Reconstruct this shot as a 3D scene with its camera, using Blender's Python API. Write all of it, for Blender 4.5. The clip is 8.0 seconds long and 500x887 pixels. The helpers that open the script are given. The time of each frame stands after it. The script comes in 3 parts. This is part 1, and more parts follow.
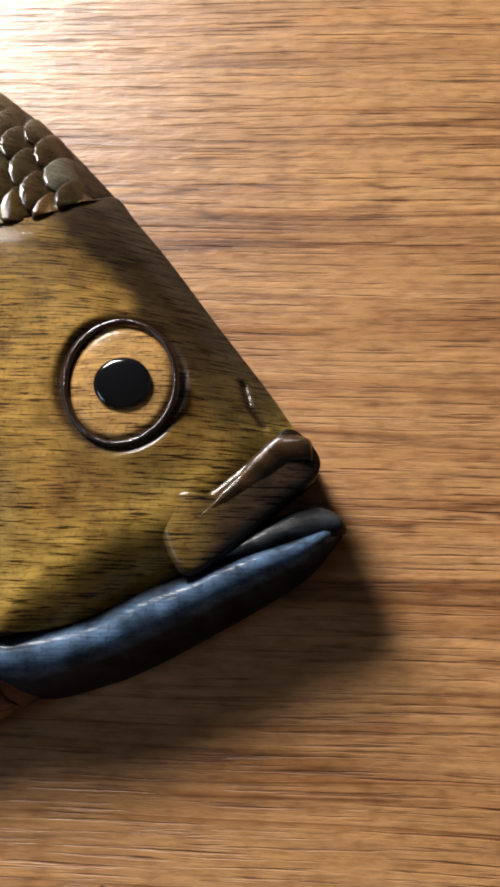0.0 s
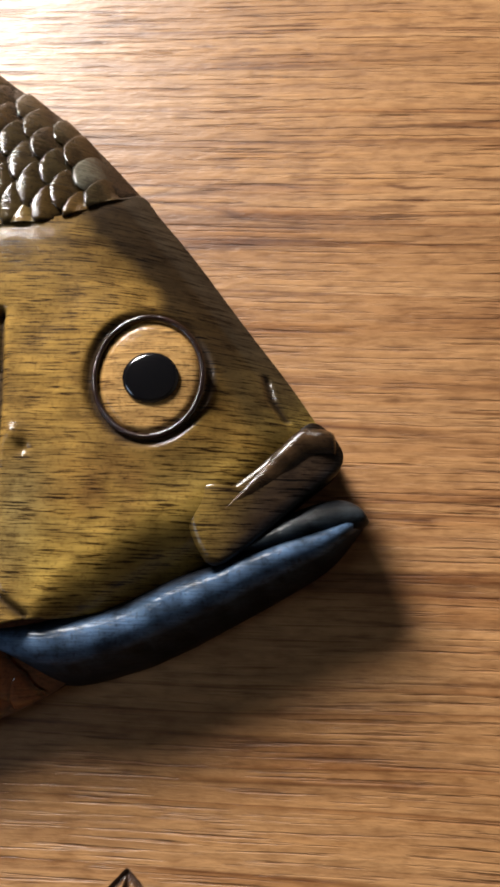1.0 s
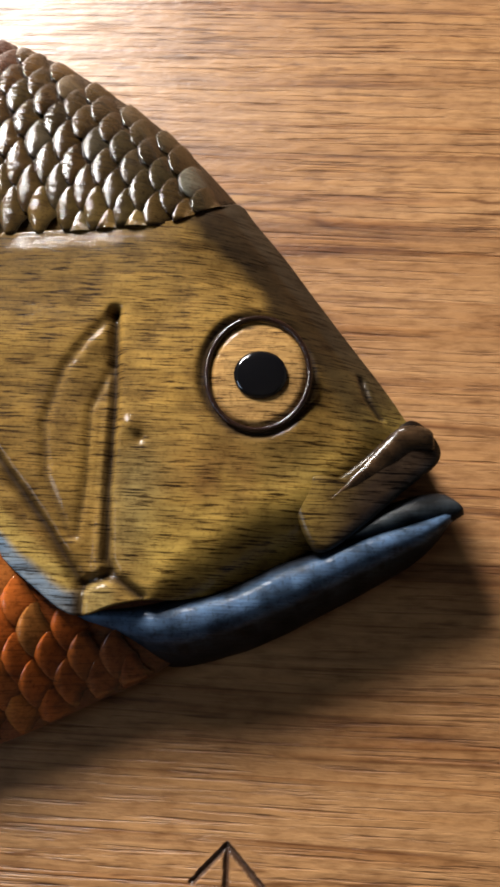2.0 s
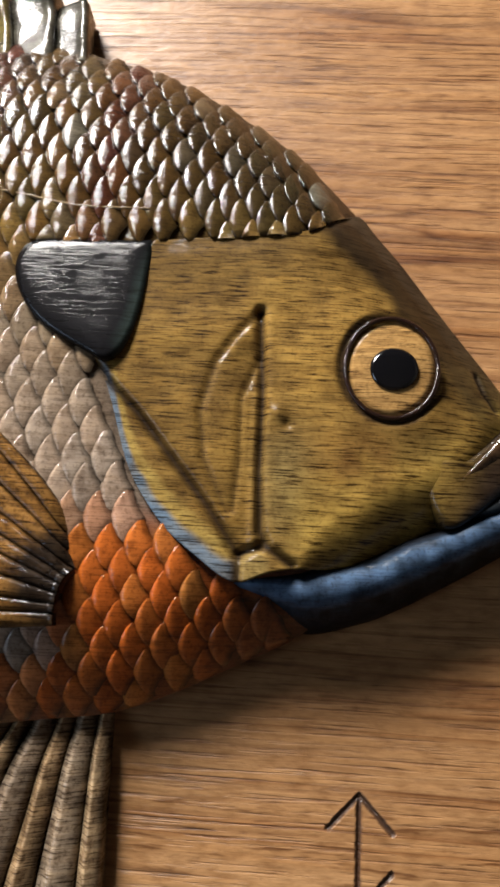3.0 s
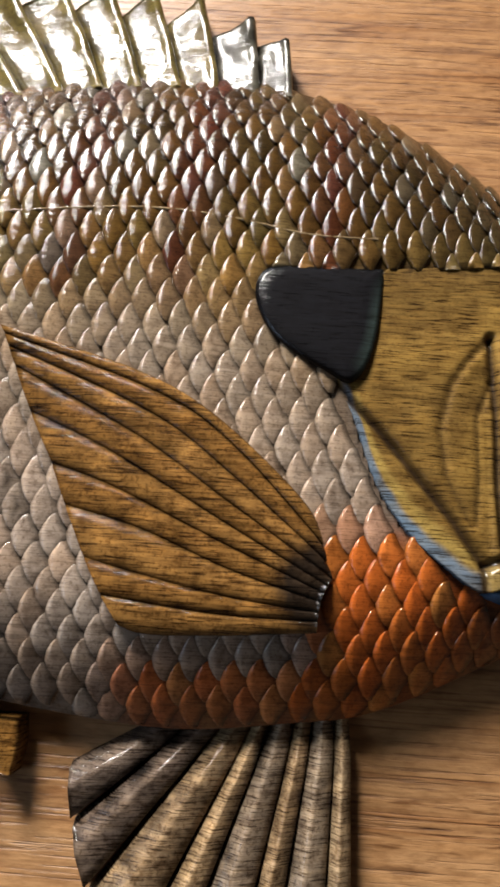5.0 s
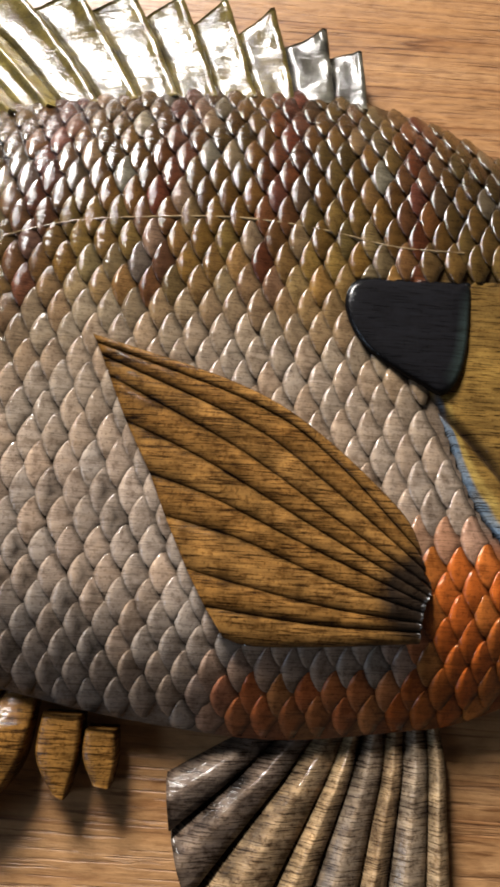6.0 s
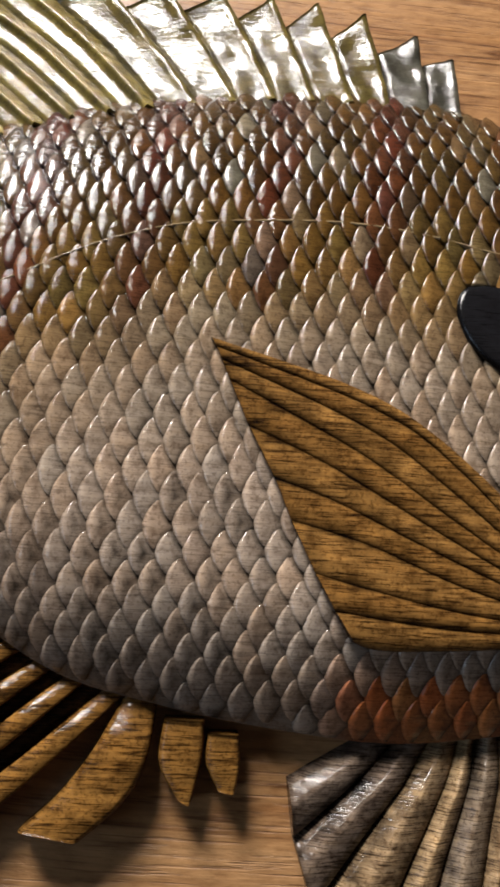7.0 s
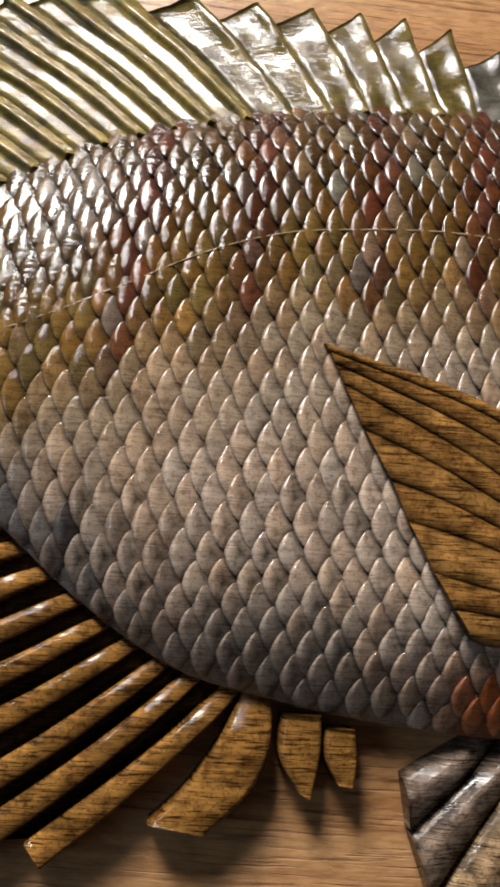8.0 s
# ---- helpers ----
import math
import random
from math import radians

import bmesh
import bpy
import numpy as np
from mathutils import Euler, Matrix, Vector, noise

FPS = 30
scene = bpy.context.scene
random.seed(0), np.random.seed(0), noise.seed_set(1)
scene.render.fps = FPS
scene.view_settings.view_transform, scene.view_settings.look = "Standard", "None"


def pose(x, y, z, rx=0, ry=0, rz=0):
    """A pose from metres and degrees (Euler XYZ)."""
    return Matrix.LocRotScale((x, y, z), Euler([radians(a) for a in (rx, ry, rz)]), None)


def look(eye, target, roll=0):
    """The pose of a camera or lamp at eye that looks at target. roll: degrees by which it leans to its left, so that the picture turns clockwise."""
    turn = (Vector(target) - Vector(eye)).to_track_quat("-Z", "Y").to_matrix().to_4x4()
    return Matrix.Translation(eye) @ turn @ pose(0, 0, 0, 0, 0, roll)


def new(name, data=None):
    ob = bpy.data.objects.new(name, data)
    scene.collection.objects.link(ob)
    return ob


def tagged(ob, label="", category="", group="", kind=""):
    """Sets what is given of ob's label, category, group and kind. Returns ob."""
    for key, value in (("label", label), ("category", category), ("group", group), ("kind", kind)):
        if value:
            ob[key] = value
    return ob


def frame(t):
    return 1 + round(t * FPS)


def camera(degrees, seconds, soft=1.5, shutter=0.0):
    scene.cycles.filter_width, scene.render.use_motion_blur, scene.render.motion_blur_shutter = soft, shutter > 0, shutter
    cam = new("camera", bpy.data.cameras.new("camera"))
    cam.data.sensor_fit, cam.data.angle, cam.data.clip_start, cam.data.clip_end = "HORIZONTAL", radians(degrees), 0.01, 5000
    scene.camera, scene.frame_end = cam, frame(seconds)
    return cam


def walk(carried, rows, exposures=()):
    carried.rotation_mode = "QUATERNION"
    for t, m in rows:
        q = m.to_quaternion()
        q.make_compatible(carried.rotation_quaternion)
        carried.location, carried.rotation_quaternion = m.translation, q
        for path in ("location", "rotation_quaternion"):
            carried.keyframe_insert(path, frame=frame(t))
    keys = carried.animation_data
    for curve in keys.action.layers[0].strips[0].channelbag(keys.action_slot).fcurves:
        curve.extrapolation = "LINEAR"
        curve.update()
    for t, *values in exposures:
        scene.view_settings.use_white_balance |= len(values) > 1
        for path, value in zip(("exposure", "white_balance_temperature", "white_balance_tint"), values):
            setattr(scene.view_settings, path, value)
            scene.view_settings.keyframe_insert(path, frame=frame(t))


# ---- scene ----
cam = camera(39.52, 8.0, soft=3.3)
PATH = [
    (0, (0.02152, -0.10242, 1.47529), (0.01369, 0.04479, 1.50300), 0.90),
    (0.5, (0.02142, -0.10301, 1.47486), (0.01254, 0.04413, 1.50262), 1.00),
    (1, (0.01911, -0.10451, 1.47389), (0.01000, 0.04261, 1.50172), 1.34),
    (1.2, (0.01610, -0.10510, 1.47345), (0.00745, 0.04202, 1.50140), 1.56),
    (2.3, (-0.00250, -0.11375, 1.46833), (-0.00882, 0.03295, 1.49895), 2.31),
    (2.5, (-0.00654, -0.11615, 1.46689), (-0.01355, 0.03044, 1.49791), 2.57),
    (3, (-0.01808, -0.12143, 1.46314), (-0.02442, 0.02494, 1.49535), 2.92),
    (3.5, (-0.02885, -0.12500, 1.46194), (-0.03450, 0.02127, 1.49469), 3.26),
    (4, (-0.03818, -0.12601, 1.46129), (-0.04238, 0.02015, 1.49477), 3.60),
    (4.5, (-0.04882, -0.12759, 1.46047), (-0.05223, 0.01833, 1.49503), 3.77),
    (5, (-0.06183, -0.12845, 1.45977), (-0.06338, 0.01726, 1.49538), 3.41),
    (5.2, (-0.06757, -0.12887, 1.45969), (-0.06834, 0.01679, 1.49553), 3.34),
    (6.3, (-0.09008, -0.12854, 1.46070), (-0.08269, 0.01678, 1.49712), 3.07),
    (6.5, (-0.09660, -0.12744, 1.46106), (-0.08719, 0.01775, 1.49755), 3.02),
    (7, (-0.10751, -0.12746, 1.45957), (-0.09774, 0.01768, 1.49617), 2.98),
    (7.5, (-0.12058, -0.12792, 1.45883), (-0.11036, 0.01693, 1.49645), 3.22),
    (8, (-0.12856, -0.12885, 1.45739), (-0.11743, 0.01593, 1.49501), 3.04),
]
walk(cam, [(t, look(eye, target, roll)) for t, eye, target, roll in PATH],
     exposures=[(0, 0.0), (1.2, 0.0), (2.5, -0.03), (3.5, -0.08), (5, -0.12), (6.5, -0.24), (7, -0.44), (7.5, -0.42), (8, -0.38)])

# ---- light ----
world = bpy.data.worlds.new("world")
scene.world = world
world.use_nodes = True
world.node_tree.nodes["Background"].inputs[0].default_value = (0.9, 0.82, 0.72, 1)
world.node_tree.nodes["Background"].inputs[1].default_value = 0.05


def lamp(name, kind, energy, colour, m, size):
    data = bpy.data.lights.new(name, kind)
    data.energy, data.color = energy, colour
    if kind == "AREA":
        data.shape, data.size, data.size_y = "RECTANGLE", size[0], size[1]
    else:
        data.shadow_soft_size = size
    ob = new(name, data)
    ob.matrix_world = m
    return ob


lamp("room_lamp", "AREA", 22.0, (1.0, 0.95, 0.895), look((-0.39, -0.415, 2.147), (0.0, 0, 1.5)), (0.28, 0.25))
lamp("window_light", "AREA", 3.8, (0.60, 0.77, 1.0), look((-1.12, -0.68, 1.23), (-0.05, 0, 1.5)), (0.42, 0.54))

MID = 1.5          # height of the fish's eye over the floor


def P(u, v, w):
    """Board millimetres (along, up, out of the board) to the world."""
    return (u / 1000, -w / 1000, MID + v / 1000)


# ---- materials ----
def shader(name):
    m = bpy.data.materials.new(name)
    m.use_nodes = True
    t = m.node_tree
    return m, t.nodes, t.links, t.nodes["Principled BSDF"]


def add(nodes, kind, **vals):
    n = nodes.new(kind)
    for k, v in vals.items():
        n.inputs[k].default_value = v
    return n


def mapped(nodes, links, scale, rot=(0, 0, 0)):
    c = nodes.new("ShaderNodeNewGeometry")
    mp = nodes.new("ShaderNodeMapping")
    mp.inputs["Scale"].default_value = scale
    mp.inputs["Rotation"].default_value = rot
    links.new(c.outputs["Position"], mp.inputs["Vector"])
    return mp.outputs["Vector"]


def noise_tex(nodes, links, vec, scale, detail=4.0, rough=0.55, dist=0.0):
    n = add(nodes, "ShaderNodeTexNoise", Scale=scale, Detail=detail, Roughness=rough, Distortion=dist)
    links.new(vec, n.inputs["Vector"])
    return n.outputs["Fac"]


def ramp(nodes, links, fac, stops):
    r = nodes.new("ShaderNodeValToRGB")
    e = r.color_ramp.elements
    while len(e) < len(stops):
        e.new(0.5)
    for k, (p, c) in enumerate(stops):
        e[k].position, e[k].color = p, (*c, 1) if len(c) == 3 else c
    links.new(fac, r.inputs["Fac"])
    return r.outputs["Color"]


def mix(nodes, links, kind, fac, a, b):
    n = nodes.new("ShaderNodeMix")
    n.data_type, n.blend_type = "RGBA", kind
    for sock, val in ((n.inputs[0], fac), (n.inputs[6], a), (n.inputs[7], b)):
        if isinstance(val, (int, float)):
            sock.default_value = val
        elif isinstance(val, tuple):
            sock.default_value = (*val, 1) if len(val) == 3 else val
        else:
            links.new(val, sock)
    return n.outputs[2]


def bump(nodes, links, bsdf, height, strength, dist):
    b = add(nodes, "ShaderNodeBump", Strength=strength, Distance=dist)
    links.new(height, b.inputs["Height"])
    links.new(b.outputs["Normal"], bsdf.inputs["Normal"])


def board_wood():
    m, n, l, b = shader("oiled_wood")
    bend = noise_tex(n, l, mapped(n, l, (5, 1, 9)), 1.0, 2, 0.5)
    tilt = n.new("ShaderNodeMapping")
    tilt.inputs["Rotation"].default_value = (0, radians(-1.6), 0)
    warp = n.new("ShaderNodeVectorMath")
    warp.operation = "MULTIPLY_ADD"
    warp.inputs[1].default_value = (0, 0, 0.008)
    l.new(bend, warp.inputs[0])
    geo = n.new("ShaderNodeNewGeometry")
    l.new(geo.outputs["Position"], tilt.inputs["Vector"])
    l.new(tilt.outputs["Vector"], warp.inputs[2])

    def at_scale(sc):
        mp = n.new("ShaderNodeMapping")
        mp.inputs["Scale"].default_value = sc
        l.new(warp.outputs[0], mp.inputs["Vector"])
        return mp.outputs["Vector"]

    broad = noise_tex(n, l, at_scale((4, 1, 75)), 1.0, 3, 0.55)
    line = noise_tex(n, l, at_scale((1.7, 1, 62)), 1.0, 2, 0.4)
    line_b = noise_tex(n, l, at_scale((2.4, 1, 95)), 1.0, 2, 0.4)
    fade = noise_tex(n, l, at_scale((14, 1, 60)), 1.0, 2, 0.5)
    fine = noise_tex(n, l, at_scale((26, 1, 620)), 1.0, 4, 0.65)
    pore = noise_tex(n, l, at_scale((48, 1, 1500)), 1.0, 3, 0.6)
    chat = noise_tex(n, l, at_scale((240, 1, 640)), 1.0, 3, 0.6)
    dash = noise_tex(n, l, at_scale((75, 1, 900)), 1.0, 3, 0.6)
    c = ramp(n, l, broad, [(0.3, (0.31, 0.150, 0.056)), (0.5, (0.39, 0.202, 0.082)), (0.7, (0.46, 0.258, 0.116))])
    c = mix(n, l, "MULTIPLY", 0.65, c, ramp(n, l, fine, [(0.3, (0.55, 0.46, 0.38)), (0.5, (1, 1, 1)), (0.75, (1.16, 1.13, 1.08))]))
    thin = ramp(n, l, line, [(0.488, (1, 1, 1)), (0.499, (0.30, 0.19, 0.12)), (0.503, (0.7, 0.6, 0.52)), (0.53, (1, 1, 1))])
    thin_b = ramp(n, l, line_b, [(0.52, (1, 1, 1)), (0.56, (0.74, 0.64, 0.56)), (0.566, (0.30, 0.19, 0.12)), (0.573, (1, 1, 1))])
    show = ramp(n, l, fade, [(0.4, (0, 0, 0)), (0.6, (1, 1, 1))])
    c = mix(n, l, "MULTIPLY", show, c, thin)
    c = mix(n, l, "MULTIPLY", 0.85, c, thin_b)
    c = mix(n, l, "MULTIPLY", 0.7, c, ramp(n, l, pore, [(0.34, (0.46, 0.35, 0.26)), (0.44, (1, 1, 1))]))
    c = mix(n, l, "MULTIPLY", ramp(n, l, line, [(0.42, (0.15,) * 3), (0.6, (0.85,) * 3)]), c, ramp(n, l, dash, [(0.35, (0.30, 0.2, 0.13)), (0.44, (1, 1, 1))]))
    c = mix(n, l, "MULTIPLY", 0.9, c, ramp(n, l, chat, [(0.3, (0.66, 0.6, 0.54)), (0.55, (1, 1, 1)), (0.75, (1.1, 1.1, 1.08))]))
    at = n.new("ShaderNodeAttribute")
    at.attribute_name = "burn"
    c = mix(n, l, "MIX", at.outputs["Fac"], c, (0.055, 0.025, 0.012))
    l.new(c, b.inputs["Base Color"])
    l.new(ramp(n, l, fine, [(0.3, (0.52,) * 3), (0.7, (0.36,) * 3)]), b.inputs["Roughness"])
    b.inputs["Coat Weight"].default_value = 0.2
    b.inputs["Coat Roughness"].default_value = 0.33
    h = mix(n, l, "ADD", 1.0, ramp(n, l, pore, [(0.32, (0,) * 3), (0.46, (1,) * 3)]), mix(n, l, "ADD", 1.0, fine, chat))
    bump(n, l, b, h, 0.55, 0.0003)
    return m


def painted(name, pores=0.8, rough=0.22, coat=0.6, mottle=0.5, lump=0.35, tooth=300, ripple=0.3, streak=0.0, sheen=0.02):
    """Stained, varnished carving wood; its paint is the colour attribute of the mesh."""
    m, n, l, b = shader(name)
    at = n.new("ShaderNodeAttribute")
    at.attribute_name = "paint"
    pore = noise_tex(n, l, mapped(n, l, (210, 210, 4300)), 1.0, 3, 0.6)
    grain = noise_tex(n, l, mapped(n, l, (60, 60, 700)), 1.0, 3, 0.6)
    blot = noise_tex(n, l, mapped(n, l, (tooth, tooth, tooth)), 1.0, 3, 0.6)
    speck = noise_tex(n, l, mapped(n, l, (1900, 1900, 1900)), 1.0, 2, 0.5)
    c = at.outputs["Color"]
    c = mix(n, l, "MULTIPLY", pores, c, ramp(n, l, pore, [(0.385, (0.05, 0.03, 0.02)), (0.43, (0.6, 0.54, 0.48)), (0.49, (1, 1, 1))]))
    c = mix(n, l, "MULTIPLY", 0.7, c, ramp(n, l, grain, [(0.3, (0.72, 0.66, 0.6)), (0.6, (1.06, 1.05, 1.04))]))
    c = mix(n, l, "MULTIPLY", mottle, c, ramp(n, l, blot, [(0.32, (0.45, 0.4, 0.36)), (0.5, (1, 1, 1)), (0.7, (1.25, 1.22, 1.15))]))
    c = mix(n, l, "MULTIPLY", mottle * 0.7, c, ramp(n, l, speck, [(0.34, (0.35, 0.3, 0.26)), (0.44, (1, 1, 1))]))
    if streak:
        vein = noise_tex(n, l, mapped(n, l, (110, 110, 1500), (0, radians(4), 0)), 1.0, 4, 0.65)
        c = mix(n, l, "MULTIPLY", streak, c, ramp(n, l, vein, [(0.34, (0.2, 0.15, 0.11)), (0.5, (1, 1, 1)), (0.68, (1.6, 1.55, 1.4))]))
    l.new(c, b.inputs["Base Color"])
    b.inputs["Roughness"].default_value = 0.55 if sheen < 0.1 else 0.42
    b.inputs["Specular IOR Level"].default_value = sheen
    b.inputs["Coat Weight"].default_value = coat
    b.inputs["Coat Roughness"].default_value = rough * 0.6
    h = mix(n, l, "ADD", 0.6, ramp(n, l, pore, [(0.33, (0,) * 3), (0.45, (1,) * 3)]), blot)
    bump(n, l, b, h, lump, 0.0003)
    skin = add(n, "ShaderNodeBump", Strength=ripple, Distance=0.0002)
    l.new(mix(n, l, "ADD", 0.5, ramp(n, l, pore, [(0.36, (0,) * 3), (0.5, (1,) * 3)]), grain), skin.inputs["Height"])
    l.new(skin.outputs["Normal"], b.inputs["Coat Normal"])
    return m


def plain(name, colour, rough, coat=0.0):
    m, n, l, b = shader(name)
    k = noise_tex(n, l, mapped(n, l, (40, 40, 40)), 1.0, 4, 0.6)
    l.new(mix(n, l, "MULTIPLY", 0.5, colour, ramp(n, l, k, [(0.3, (0.8,) * 3), (0.7, (1.05,) * 3)])), b.inputs["Base Color"])
    b.inputs["Roughness"].default_value = rough
    b.inputs["Coat Weight"].default_value = coat
    b.inputs["Coat Roughness"].default_value = 0.06
    bump(n, l, b, k, 0.1, 0.0005)
    return m


WOOD = board_wood()
HEAD = painted("head_paint", 0.95, 0.2, 0.5, 0.55, 0.15, 260, 0.12, 0.4, 0.06)
JAW = painted("jaw_paint", 0.3, 0.34, 0.2, 0.7, 0.2)
SCALE = painted("scale_paint", 0.4, 0.12, 1.0, 0.7, 0.2, 420, 0.2)
FIN = painted("fin_paint", 0.85, 0.22, 0.6, 0.9, 0.35, 500, 0.2, 0.5)
SPINE = painted("spine_paint", 0.3, 0.16, 0.88, 0.6, 0.6, 300, 0.2)
BLACK = painted("black_paint", 0.5, 0.2, 0.5, 0.3, 0.2, 300, 0.16)
RIM = painted("rim_varnish", 0.5, 0.12, 1.0, 0.5, 0.5, 500, 0.25)
GLASS = plain("pupil_black", (0.004, 0.004, 0.005), 0.12, 0.6)
PLASTER = plain("wall_paint", (0.16, 0.14, 0.12), 0.85)
FLOOR = plain("floor_finish", (0.22, 0.15, 0.1), 0.5)


# ---- mesh helpers ----
def mesh_ob(name, verts, faces, material, parent=None, label="", paint=None, smooth=True):
    me = bpy.data.meshes.new(name)
    me.from_pydata([tuple(v) for v in verts], [], faces)
    if paint is not None:
        a = me.color_attributes.new("paint", "FLOAT_COLOR", "POINT")
        flat = np.ones((len(verts), 4), dtype=np.float32)
        flat[:, :3] = np.asarray(paint, dtype=np.float32).reshape(-1, 3)
        a.data.foreach_set("color", flat.ravel())
    me.materials.append(material)
    me.polygons.foreach_set("use_smooth", [smooth] * len(me.polygons))
    me.update()
    ob = new(name, me)
    if parent:
        ob.parent = parent
    if label:
        ob["label"] = label
    return ob


def grid_faces(na, nb):
    return [(i * nb + j, i * nb + j + 1, (i + 1) * nb + j + 1, (i + 1) * nb + j) for i in range(na - 1) for j in range(nb - 1)]


def curve(points):
    """A smooth function v(u) through a few points."""
    pu = np.array([p[0] for p in points], float)
    pv = np.array([p[1] for p in points], float)
    slope = np.gradient(pv, pu)

    def f(u):
        u = np.clip(np.asarray(u, float), pu[0], pu[-1])
        k = np.clip(np.searchsorted(pu, u) - 1, 0, len(pu) - 2)
        h = pu[k + 1] - pu[k]
        s = (u - pu[k]) / h
        return ((2 * s**3 - 3 * s**2 + 1) * pv[k] + (s**3 - 2 * s**2 + s) * h * slope[k]
                + (3 * s**2 - 2 * s**3) * pv[k + 1] + (s**3 - s**2) * h * slope[k + 1])
    return f


def spline(points, n, closed=False):
    """n points along a Catmull-Rom line."""
    p = np.array(points, float)
    m = len(p)
    out = []
    for t in np.linspace(0, m if closed else m - 1, n, endpoint=not closed):
        k = min(int(t), m - 1 if closed else m - 2)
        s = t - k
        if closed:
            a, b, c, d = (p[(k + q) % m] for q in (-1, 0, 1, 2))
        else:
            a, b, c, d = (p[min(max(k + q, 0), m - 1)] for q in (-1, 0, 1, 2))
        out.append(0.5 * (2 * b + (c - a) * s + (2 * a - 5 * b + 4 * c - d) * s**2 + (3 * b - a - 3 * c + d) * s**3))
    return np.array(out)


def near(u, v, line):
    """Distance from points to a polyline."""
    best = np.full(np.shape(u), 1e9)
    for (a, b), (c, d) in zip(line[:-1], line[1:]):
        e, f = c - a, d - b
        s = np.clip(((u - a) * e + (v - b) * f) / (e * e + f * f + 1e-12), 0, 1)
        best = np.minimum(best, np.hypot(u - a - s * e, v - b - s * f))
    return best


def step(x, a, b):
    s = np.clip((x - a) / (b - a), 0, 1)
    return s * s * (3 - 2 * s)


def blend(c0, c1, f):
    f = np.asarray(f)[..., None]
    return np.asarray(c0) * (1 - f) + np.asarray(c1) * f


def rough_field(u, v, size, seed=0.0):
    """Smooth noise over the board, about -1 to 1."""
    flat = [noise.noise((a / size + seed, b / size - seed, seed)) for a, b in zip(np.ravel(u), np.ravel(v))]
    return np.array(flat).reshape(np.shape(u))


# ---- the fish's form: outlines and relief in board millimetres ----
TOP = curve([(-222, 14), (-205, 18), (-188, 29), (-171, 41), (-150, 53), (-128, 60.5), (-104, 65.5), (-80, 67.6), (-63, 67.2), (-50, 64),
             (-38, 59.2), (-28, 53), (-17, 44.8), (-7, 34.6), (3, 22.8), (12, 10.8), (20, 0.2), (25, -7.4)])
LOW = curve([(-222, -10), (-205, -9), (-188, -14), (-171, -22), (-161, -29), (-150, -38), (-140, -45), (-131, -50), (-112, -55), (-93, -58), (-72, -59.5),
             (-53, -57.5), (-43, -56), (-30, -51), (-22, -47), (-14, -43), (-6, -36), (2, -30), (9, -26), (15, -21.5), (21, -15), (25, -11)])
LATERAL = curve([(-222, 2), (-164, 5), (-145, 14), (-126, 24), (-116, 27.5), (-100, 30), (-80, 31), (-66, 29.5), (-56, 27.5), (-40, 27), (0, 27)])


def relief(u, v, cheek=0.0):
    """How far the carved body stands out of the board; cheek: how much fuller it is over the jaw."""
    u, v = np.asarray(u, float), np.asarray(v, float)
    top, low = TOP(u), LOW(u)
    st = np.cos(np.arctan((TOP(u + 1) - TOP(u - 1)) / 2))
    sl = np.cos(np.arctan((LOW(u + 1) - LOW(u - 1)) / 2))
    du, dl = (top - v) * st, (v - low) * sl
    crown = 14.3 - 5.5 * step(-u, 130, 215) - 3.2 * step(u, 4, 26)
    wall = 5.0 - 2.0 * step(u, -20, 20)
    f = np.ones_like(u)
    for d, width, power in ((du, 34.0 - 14.0 * step(u, -62, -14), 2.0), (dl, 23.0 - (4.0 + 8.0 * cheek) * step(u, -50, -20), 1.9)):
        f = f * (1 - (1 - np.clip(d / width, 0, 1)) ** power)
    return wall + (crown - wall) * f


# ---- setting ----
def slab(name, lo, hi, material, label=""):
    (a, b, c), (d, e, f) = lo, hi
    v = [(a, b, c), (d, b, c), (d, e, c), (a, e, c), (a, b, f), (d, b, f), (d, e, f), (a, e, f)]
    q = [(0, 3, 2, 1), (4, 5, 6, 7), (0, 1, 5, 4), (1, 2, 6, 5), (2, 3, 7, 6), (3, 0, 4, 7)]
    return tagged(mesh_ob(name, v, q, material, smooth=False), label, name.split("_")[0], kind="structure")


slab("wall_north", (-1.2, 0.022, 0), (1.0, 0.14, 2.5), PLASTER, "plain taupe plaster wall behind the board")
slab("wall_south", (-1.2, -1.6, 0), (1.0, -1.5, 2.5), PLASTER, "plain taupe plaster wall facing the board")
slab("wall_west", (-1.3, -1.6, 0), (-1.2, 0.14, 2.5), PLASTER, "plain taupe plaster side wall")
slab("wall_east", (1.0, -1.6, 0), (1.1, 0.14, 2.5), PLASTER, "plain taupe plaster side wall")
slab("floor", (-1.3, -1.6, -0.1), (1.1, 0.14, 0), FLOOR, "plain brown floor")
slab("ceiling", (-1.3, -1.6, 2.5), (1.1, 0.14, 2.6), PLASTER, "plain taupe ceiling")

# ---- the board, with the arrow burnt into it ----
ARROW = [[(-3.0, -67.2), (-3.1, -102)], [(-3.0, -67.0), (-7.9, -72.1)], [(-3.0, -67.0), (2.3, -72.4)], [(2.2, -78.2), (-3.0, -83.6)]]


